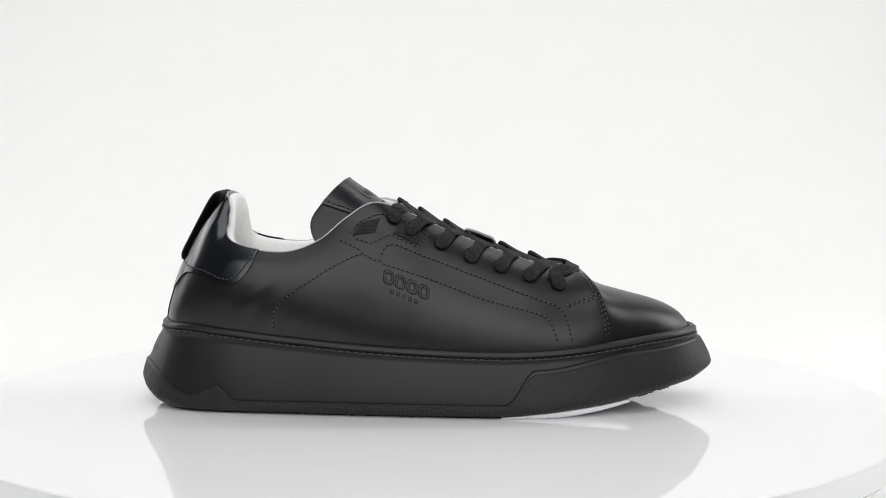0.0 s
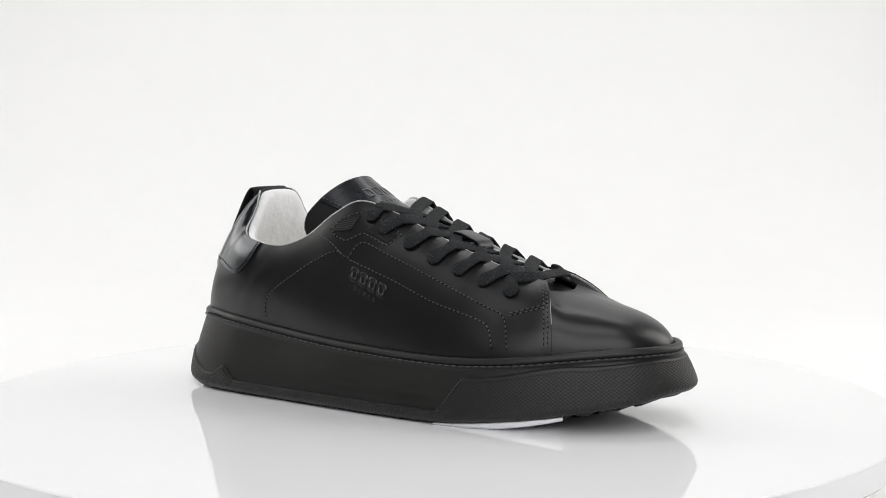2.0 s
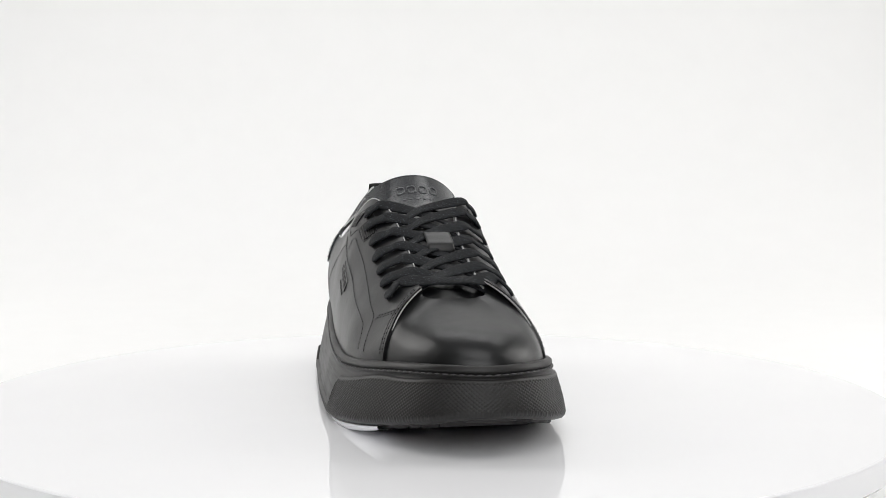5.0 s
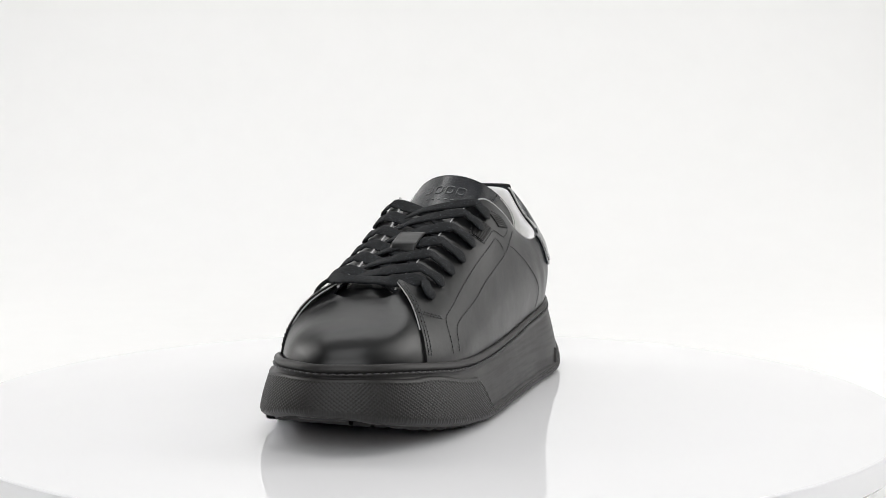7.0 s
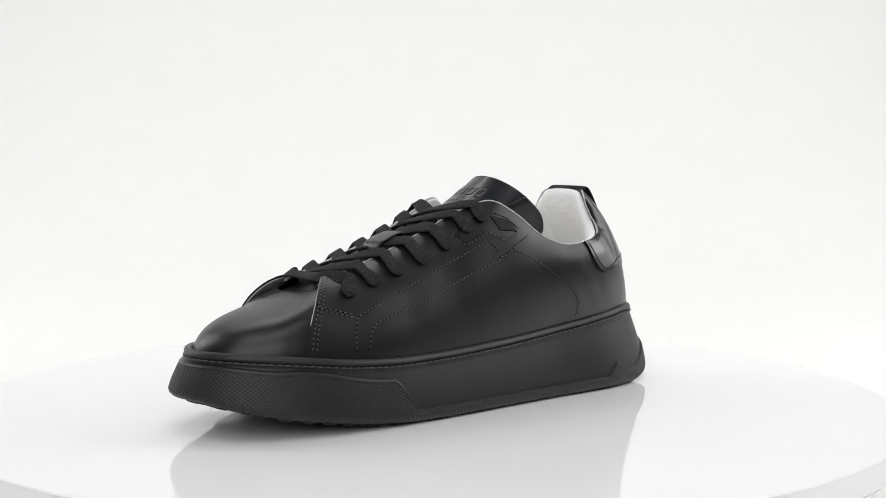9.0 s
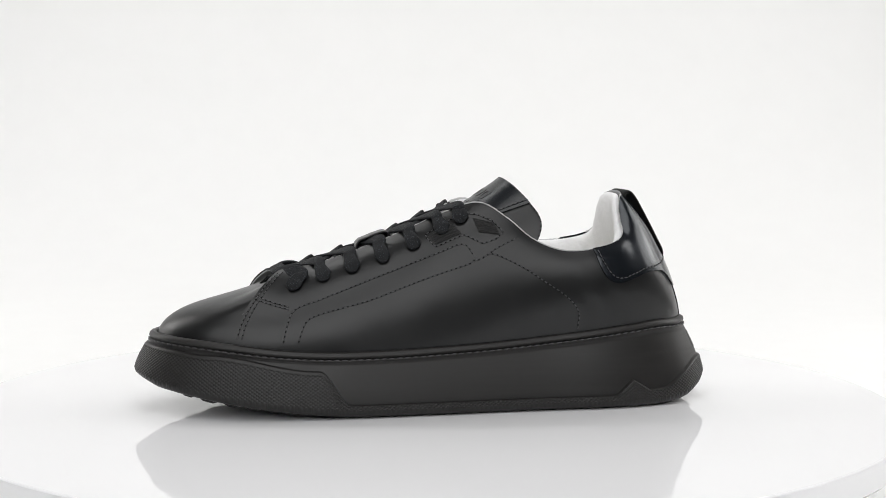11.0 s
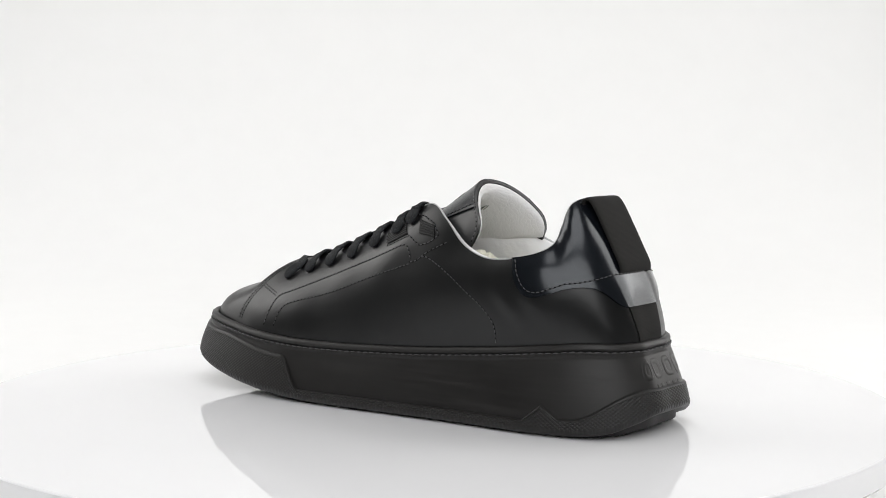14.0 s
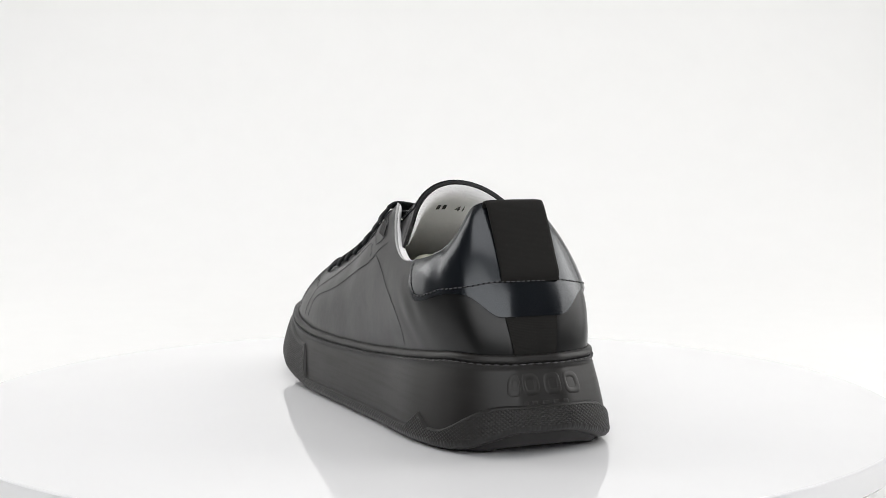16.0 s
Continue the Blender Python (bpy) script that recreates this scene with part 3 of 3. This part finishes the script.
        for (a, b, c, d) in (((-34, 90.2), (-31.5, 96), (-21, 98.4), (-23.5, 91.4)), ((-14.5, 90.8), (-10.5, 95.8), (2, 89), (-1.6, 85))):
            P = []
            for u in np.linspace(0, 1, 8):
                row = []
                for w in np.linspace(0, 1, 6):
                    xz = (np.array(a) * (1 - u) + np.array(d) * u) * (1 - w) + (np.array(b) * (1 - u) + np.array(c) * u) * w
                    row.append(find(xz[0], xz[1], s))
                P.append(row)
            P = np.array(P)
            Pg, Ng = upper(P[..., 0], P[..., 1], 1.75)
            uv = np.stack(np.meshgrid(np.linspace(0, 0.009, 8), np.linspace(0, 0.006, 6), indexing="ij"), -1)
            part("webbing_badge", sheet("webbing_badge", Pg, BADGE, 0.0008, Ng, uvs=uv), ob, "ribbed black webbing inset")
    # embossed maker's mark on the outer side, as plain raised shapes
    for row, (u0, u1, v0, v1, cnt) in enumerate(((0.0, 1.0, 0.34, 1.04, 4), (0.18, 0.82, -0.02, 0.2, 5))):
        for i in range(cnt):
            a0 = u0 + (u1 - u0) * i / cnt
            a1 = a0 + (u1 - u0) / cnt * (0.92 if row == 0 else 0.6)
            emboss(sides[-1], -1, a0, a1, v0, v1, row == 0)

    # heel patch
    def patch_v(q):
        s, k = side_k(q)
        z = at_x((0, 0.55, 1.05, 1.25, 1.5, 1.75, 2.1, 2.5, 2.8, 3.05, 3.2, 3.32, 3.44, 3.56), (60.3, 60.3, 60.4, 62.5, 67, 69.6, 70.2, 69.3, 67.3, 65.5, 66, 69, 75, 83), k)
        G = GRIDS[-1][:, :, 2]
        ki = np.interp(k, GRID_Q, np.arange(331))
        res = []
        for a, b in zip(np.atleast_1d(ki), np.atleast_1d(z)):
            res.append(np.interp(b * MM, G[int(round(a))], GRID_V))
        return np.array(res)
    qp = np.linspace(-3.54, 3.54, 161)
    v0 = patch_v(qp)
    P, N = upper(qp[:, None], v0[:, None] + (1 - v0[:, None]) * np.linspace(0, 1, 24)[None, :], 2.4)
    patch = part("heel_patch", sheet("heel_patch", P, PATENT, 0.0012, N), root, "glossy navy-black leather heel patch")
    # its stitching: along the ends and across the back above the tab
    def patch_line(k):
        z = at_x((0, 0.5, 1.0, 1.5, 2.0, 2.5, 2.8, 3.0, 3.15, 3.28, 3.4, 3.48), (75.2, 75.2, 75, 73.6, 72.4, 71.4, 69.4, 67.9, 68.2, 71.5, 77, 81.5), k)
        G = GRIDS[-1][:, :, 2]
        return np.array([np.interp(b * MM, G[int(round(np.interp(a, GRID_Q, np.arange(331))))], GRID_V) for a, b in zip(k, z)])
    qs = np.linspace(-3.47, 3.47, 280)
    P, N = upper(qs, patch_line(np.abs(qs)), 2.7)
    part("stitching", stitch_mesh("stitching", P, N, THREAD), patch)
    # webbing under the tab and the pull loop
    qs = np.linspace(-0.78, 0.78, 16)
    P, N = upper(qs[:, None], np.linspace(0.03, 0.34, 14)[None, :], 1.9)
    uv = np.stack(np.meshgrid(np.linspace(0, 0.026, 16), np.linspace(0, 0.02, 14), indexing="ij"), -1)
    part("heel_webbing", sheet("heel_webbing", P, WEBBING, 0.0008, N, uvs=uv), root, "ribbed black webbing strip")
    path = smooth_line([(-128, -1.5, 76), (-127.8, -1.5, 80), (-124.2, -1.5, 87), (-119.2, -1.5, 96.5), (-113, -1.5, 107.5), (-109.3, -1.5, 111.3), (-106.6, -1.5, 109.5), (-108.5, -1.5, 104.5), (-115.5, -1.5, 93.5), (-121.5, -1.5, 82.5), (-125, -1.5, 76.5)], 8) * MM
    part("pull_loop", ribbon("pull_loop", path, np.tile((0, 1, 0), (len(path), 1)), 0.0292, 0.0019, WEBBING, 14), root, "black ribbed webbing pull loop")

    # lining from the top line down inside
    Ql = np.linspace(13.9, 30.1, 220)
    s, k = side_k(Ql)
    tx, ty, tz = cr(TOP_X, 2 * k), cr(TOP_Y, 2 * k, True) * s, cr(TOP_Z, 2 * k)
    dx, dy = np.gradient(tx), np.gradient(ty)
    ln = np.hypot(dx, dy) + 1e-9
    nx, ny = -dy / ln, dx / ln
    collar = ease(5.2, 4.2, k)
    bx, by = welt_loop(Ql, 13)
    cols = []
    for v in np.linspace(0, 1, 16):
        w0, w1, w2, w3 = (1 - v) ** 3, 3 * v * (1 - v) ** 2, 3 * v * v * (1 - v), v ** 3
        pad = 2 + 4.5 * collar
        p1 = (tx + nx * pad, ty + ny * pad, tz + 1.0 + 2 * collar)
        p2 = (tx + nx * (pad + 1), ty + ny * (pad + 1), tz - 14)
        p3 = (bx, by, np.minimum(welt_z(bx), 38) + 3)
        cols.append(np.stack([w0 * a + w1 * b + w2 * c + w3 * d for a, b, c, d in zip((tx, ty, tz + 0.3), p1, p2, p3)], -1) * MM)
    part("lining", sheet("lining", np.stack(cols, 1), LINING), root, "pale grey leather lining")
    cols = []
    for f in np.linspace(0, 1, 8):
        x, y = welt_loop(Q, 14)
        cols.append(np.stack([x * (1 - f), y * (1 - f), np.minimum(welt_z(x), 38 - 4 * ease(60, 120, x)) * (1 - f) + 37 * f + 4], -1) * MM)
    part("insole", sheet("insole", np.stack(cols, 1), INSOLE, loop_u=True), root, "pale printed insole")

    make_tongue(root)
    make_laces(root)
    return root


def make_tissue():
    """A crumpled ball of thin paper stuffed into the shoe."""
    bm = bmesh.new()
    bmesh.ops.create_icosphere(bm, subdivisions=5, radius=1.0)
    for v in bm.verts:
        d = v.co.normalized()
        r = 1.0 + 0.30 * noise.noise(d * 2.6) + 0.2 * abs(noise.noise(d * 5.0)) + 0.12 * abs(noise.noise(d * 11.0))
        v.co = Vector((-31 + 19 * d.x * r, 3 + 22 * d.y * r, 64 + 15 * d.z * r)) * MM
    me = bpy.data.meshes.new("tissue_paper")
    bm.to_mesh(me)
    bm.free()
    me.materials.append(TISSUE)
    me.polygons.foreach_set("use_smooth", [True] * len(me.polygons))
    me.set_sharp_from_angle(angle=radians(24))
    ob = new("tissue_paper", me)
    return tagged(ob, "crumpled cream tissue paper stuffed inside the sneaker", "paper")


def pillow(name, surface, us, vs, high, material, parent, hollow=False):
    """A raised block with soft edges, or a raised oval ring; surface(u, v, lift) gives points and normals."""
    U, V = np.meshgrid(us, vs, indexing="ij")
    a = np.linspace(-1, 1, len(us))[:, None]
    c = np.linspace(-1, 1, len(vs))[None, :]
    swell = high * (1 - np.abs(a) ** 6) * (1 - np.abs(c) ** 6) - 0.12
    if hollow:
        r = (np.abs(a) ** 3.2 + np.abs(c) ** 3.2) ** (1 / 3.2)
        swell = high * np.clip((1.02 - r) / 0.14, 0, 1) * np.clip((r - 0.42) / 0.16, 0, 1) - 0.12
    P, N = surface(U, V, swell)
    part(name, sheet(name, P, material, 0.0004, N), parent)


def emboss(parent, side, a0, a1, v0, v1, hollow):
    """One raised block of the mark pressed into the side panel, in the mark's own box."""
    n = 15 if hollow else 7
    us, vs = np.linspace(a0, a1, n), np.linspace(v0, v1, n)
    qv = np.array([[find(-19 + 24 * u + 1.0 * v, 63.5 - 9.5 * u + 10 * v, side) for v in vs] for u in us])
    pillow("mark", lambda U, V, lift: upper(qv[..., 0], qv[..., 1], 1.25 + lift), us, vs, 0.6, LEATHER, parent, hollow)


def tongue_at(u, w, lift=0.0):
    """Tongue: u = 0 at the vamp, 1 at its tip; w = -1 to 1 across. Metres."""
    u, w = np.broadcast_arrays(np.asarray(u, dtype=float), np.asarray(w, dtype=float))

    def raw(u, w):
        k = u * 5
        x = cr((99, 70, 42, 14, -14, -41), k)
        z = cr((59.6, 68.5, 77, 86.5, 100.5, 118.5), k)
        hw = cr((17, 19, 21, 24, 29, 33), k)
        drop = cr((4, 4, 5, 8, 16, 32), k)
        back = cr((0, 0, 0, 1, 8, 24), k)
        a = np.abs(w)
        return np.stack([x - back * (a ** 1.6 - 0.45 * np.clip((a - 0.72) / 0.28, 0, 1) ** 2), hw * np.sin(w * 1.35) / math.sin(1.35), z - drop * a ** 2.0], -1)
    P = raw(u, w)
    e = 0.01
    du = raw(np.minimum(u + e, 1), w) - raw(np.maximum(u - e, 0), w)
    dw = raw(u, w + e) - raw(u, w - e)
    N = np.cross(du, dw)
    N /= np.linalg.norm(N, axis=-1, keepdims=True) + 1e-12
    N *= np.sign(N[..., 2:3] - 0.6 * N[..., 0:1] * 0 + 1e-9)
    return (P + N * np.asarray(lift)[..., None]) * MM, N


def make_tongue(root):
    U, W = np.linspace(0, 1, 48)[:, None], np.linspace(-1, 1, 41)[None, :]
    P, N = tongue_at(U, W)
    tongue = part("tongue", sheet("tongue", P, LEATHER, 0.0014, N), root, "padded black leather tongue")
    # padded pale lining behind it
    u = np.linspace(0.25, 1, 40)[:, None]
    w = np.linspace(-0.97, 0.97, 41)[None, :]
    fat = 1.4 + 5.0 * np.clip(1 - w ** 2, 0, 1) ** 0.6 * np.clip((1 - u) / 0.06, 0, 1) ** 0.5 + 0 * u
    Pa, Na = tongue_at(u, w, -1.3)
    Pb, _ = tongue_at(u, w, -fat - 0.6)
    verts = np.concatenate([Pa[:, :1], Pb, Pa[:, -1:]], 1)
    part("tongue_lining", sheet("tongue_lining", verts, TONGUE_LINING), tongue, "soft pale grey tongue lining")
    # glossy patch with its seam
    P, N = tongue_at(np.linspace(0.80, 1, 20)[:, None], np.linspace(-0.62, 0.62, 31)[None, :], 0.9)
    patch = part("tongue_patch", sheet("tongue_patch", P, TONGUE_LEATHER, 0.0009, N), tongue, "glossy navy-black leather tongue patch")
    for s in (-0.58, 0.58):
        P, N = tongue_at(np.linspace(0.81, 0.99, 40), np.full(40, s), 1.2)
        part("stitching", stitch_mesh("stitching", P, N, THREAD), tongue)
    P, N = tongue_at(np.full(60, 0.985), np.linspace(-0.95, 0.95, 60), 1.0)
    part("stitching", stitch_mesh("stitching", P, N, THREAD, height=0.1), tongue)
    # pressed mark as plain shapes
    for i in range(4):
        a = -0.26 + 0.14 * i
        pillow("mark", lambda U, V, lift: tongue_at(U, V, 0.9 + lift), np.linspace(0.874, 0.913, 13), np.linspace(a, a + 0.12, 13), 0.34, TONGUE_LEATHER, tongue, True)
    for i in range(5):
        a = -0.2 + 0.085 * i
        pillow("mark", lambda U, V, lift: tongue_at(U, V, 0.9 + lift), np.linspace(0.848, 0.858, 5), np.linspace(a, a + 0.05, 5), 0.3, TONGUE_LEATHER, tongue)
    # size printed on the lining, and a row that cannot be read
    P0, N0 = tongue_at(0.885, -0.10, -8.2)
    Pu, _ = tongue_at(0.915, -0.10, -8.2)
    upv = Vector(Pu - P0).normalized()
    rt = Vector((0, -1, 0))
    nz = rt.cross(upv).normalized()
    m = Matrix((rt, nz.cross(rt).normalized(), nz)).transposed().to_4x4()
    m.translation = Vector(P0)
    cu = bpy.data.curves.new("size_print", "FONT")
    cu.body, cu.size, cu.extrude = "41", 0.0065, 0.00008
    tmp = new("size_print", cu)
    me = bpy.data.meshes.new_from_object(tmp.evaluated_get(bpy.context.evaluated_depsgraph_get()))
    bpy.data.objects.remove(tmp)
    me.transform(m)
    me.materials.clear()
    me.materials.append(INK)
    part("size_print", me, tongue, "printed black size 41")
    for i in range(3):
        c = Vector(P0) - rt * (0.0065 + 0.0033 * i) + upv * 0.0045
        bar = [c + rt * x + upv * y + nz * 0.0001 for x, y in ((-0.001, -0.0022), (0.001, -0.0022), (0.001, 0.0022), (-0.001, 0.0022))]
        part("print_bar", mesh_of("print_bar", bar, [(0, 1, 2, 3)], INK), tongue)
    # lace keeper
    path = smooth_line([(36.5, 2.2, 78), (37.7, 2.2, 82.8), (36.2, 2.2, 86.0), (32, 2.2, 87.9), (26.5, 2.2, 90.0), (22, 2.2, 90.9), (19.5, 2.2, 88)], 6) * MM
    part("lace_keeper", ribbon("lace_keeper", path, np.tile((0, 1, 0), (len(path), 1)), 0.014, 0.0012, LEATHER, 10), tongue, "black leather lace keeper")


LACE_ROWS = (-16, -6.5, 9, 24.5, 40, 55, 71)


def make_laces(root):
    ends = {}
    for s in (-1, 1):
        for i, x in enumerate(LACE_ROWS):
            G = GRIDS[s]
            d = (G[..., 0] - x * MM) ** 2 + (G[..., 1] - s * 27.6 * MM) ** 2 + (G[:, :, 2] < 0.045)
            a, c = np.unravel_index(np.argmin(d), d.shape)
            q, v = (GRID_Q[a] if s < 0 else 22 - GRID_Q[a]), GRID_V[c]
            P, N = upper(q, v)
            ends[s, i] = (P / MM, N, q, v)

    def rim(x):
        """Height of the edges of the throat."""
        return float(np.interp(x, (-25, -8, 11, 30, 49, 68, 82), (106, 100.5, 91.8, 84, 77.2, 71.3, 67)))

    def band(name, run, i, taper_end):
        path = smooth_line(run, 12)
        tan = np.gradient(path, axis=0)
        for _ in range(6):
            tan[1:-1] = (tan[:-2] + tan[1:-1] + tan[2:]) / 3
        up = np.array([0.3, 0, 0.85]) + 0 * path
        up[:, 1] = np.clip(path[:, 1] / 22, -1.1, 1.1) * 1.1
        across = np.cross(up, tan)
        arc = np.concatenate([[0], np.cumsum(np.linalg.norm(np.diff(path, axis=0), axis=1))])
        width = 7.2 * (1 - 0.07 * np.sin(np.linspace(0, 9, len(path)) + i * 1.7))

        def rounded(d):
            """Full and round where the lace leaves its eyelet, narrower further on."""
            return np.sqrt(np.clip(1 - (1 - np.clip(d / 3.6, 0, 1)) ** 2, 0.04, 1)) * (1 + 0.12 * np.exp(-((d - 4) / 3) ** 2) - 0.16 * np.exp(-((d - 11) / 4) ** 2))
        width *= rounded(arc)
        if taper_end:
            width *= rounded(arc[-1] - arc)
        part("lace", ribbon("lace", path * MM, across, width * MM, 0.0016, LACE, 14), root, "flat black cotton lace")

    def end_run(s, i, lean=0.3, extra=0.0):
        """From the eyelet over the side panel up to the edge of the throat."""
        e, n, q, v = ends[s, i]
        dq = (ends[s, min(i + 1, 6)][2] - ends[s, i][2]) if i < 6 else -s * 0.25
        run = []
        for f, lift in ((-0.17, 2.0), (-0.06, 2.8), (0.12, 3.3), (0.45, 3.0), (0.88, 2.4)):
            P, _ = upper(q + dq * lean * (((f + 0.17) / 1.05) ** 0.85 - 0.18), min(v + (1 - v) * f, 1.0), lift + extra * max(f, 0))
            run.append(P / MM)
        return run

    # each strand leaves its eyelet, crosses the throat towards the toe and dives under the other edge
    for i in range(6):
        for s, over in ((-1, 0.0), (1, 1.8)):
            run = end_run(s, i, 1.25 if s < 0 else 1.1, 0.5 * over)
            x0 = run[-1][0]
            x1 = ends[s, i][0][0] + (22.5 if s < 0 else 19.5)
            xb, xc = x0 + (x1 - x0) * 0.45, x0 + (x1 - x0) * 0.85
            run += [np.array([xb, 0.0, rim(xb) + 0.9 + 0.8 * over]),
                    np.array([xc, -s * 9.5, rim(xc) + 0.5 + 0.5 * over])]
            run.append(np.array([x1, -s * 16.5, rim(x1) - 1.6]))
            band("lace", run, i + s, False)
    # straight bar at the front
    a, b = end_run(-1, 6), end_run(1, 6)
    band("lace", a[:-1] + [np.array([78.5, y, 71.9]) for y in (-13, 0, 13)] + b[-2::-1], 3, True)


setting()
turntable = make_turntable()
sneaker = make_sneaker()
tissue = make_tissue()


def motions():
    rows = [(float(t), pose(0, 0, 0, 0, 0, -turned(t))) for t in range(17)]
    walk(turntable, rows)
    rows = [(float(t), pose(0, 0, 0, 0, 0, TOE_AT_START - turned(t))) for t in range(17)]
    walk(sneaker, rows)
    walk(tissue, rows)


motions()
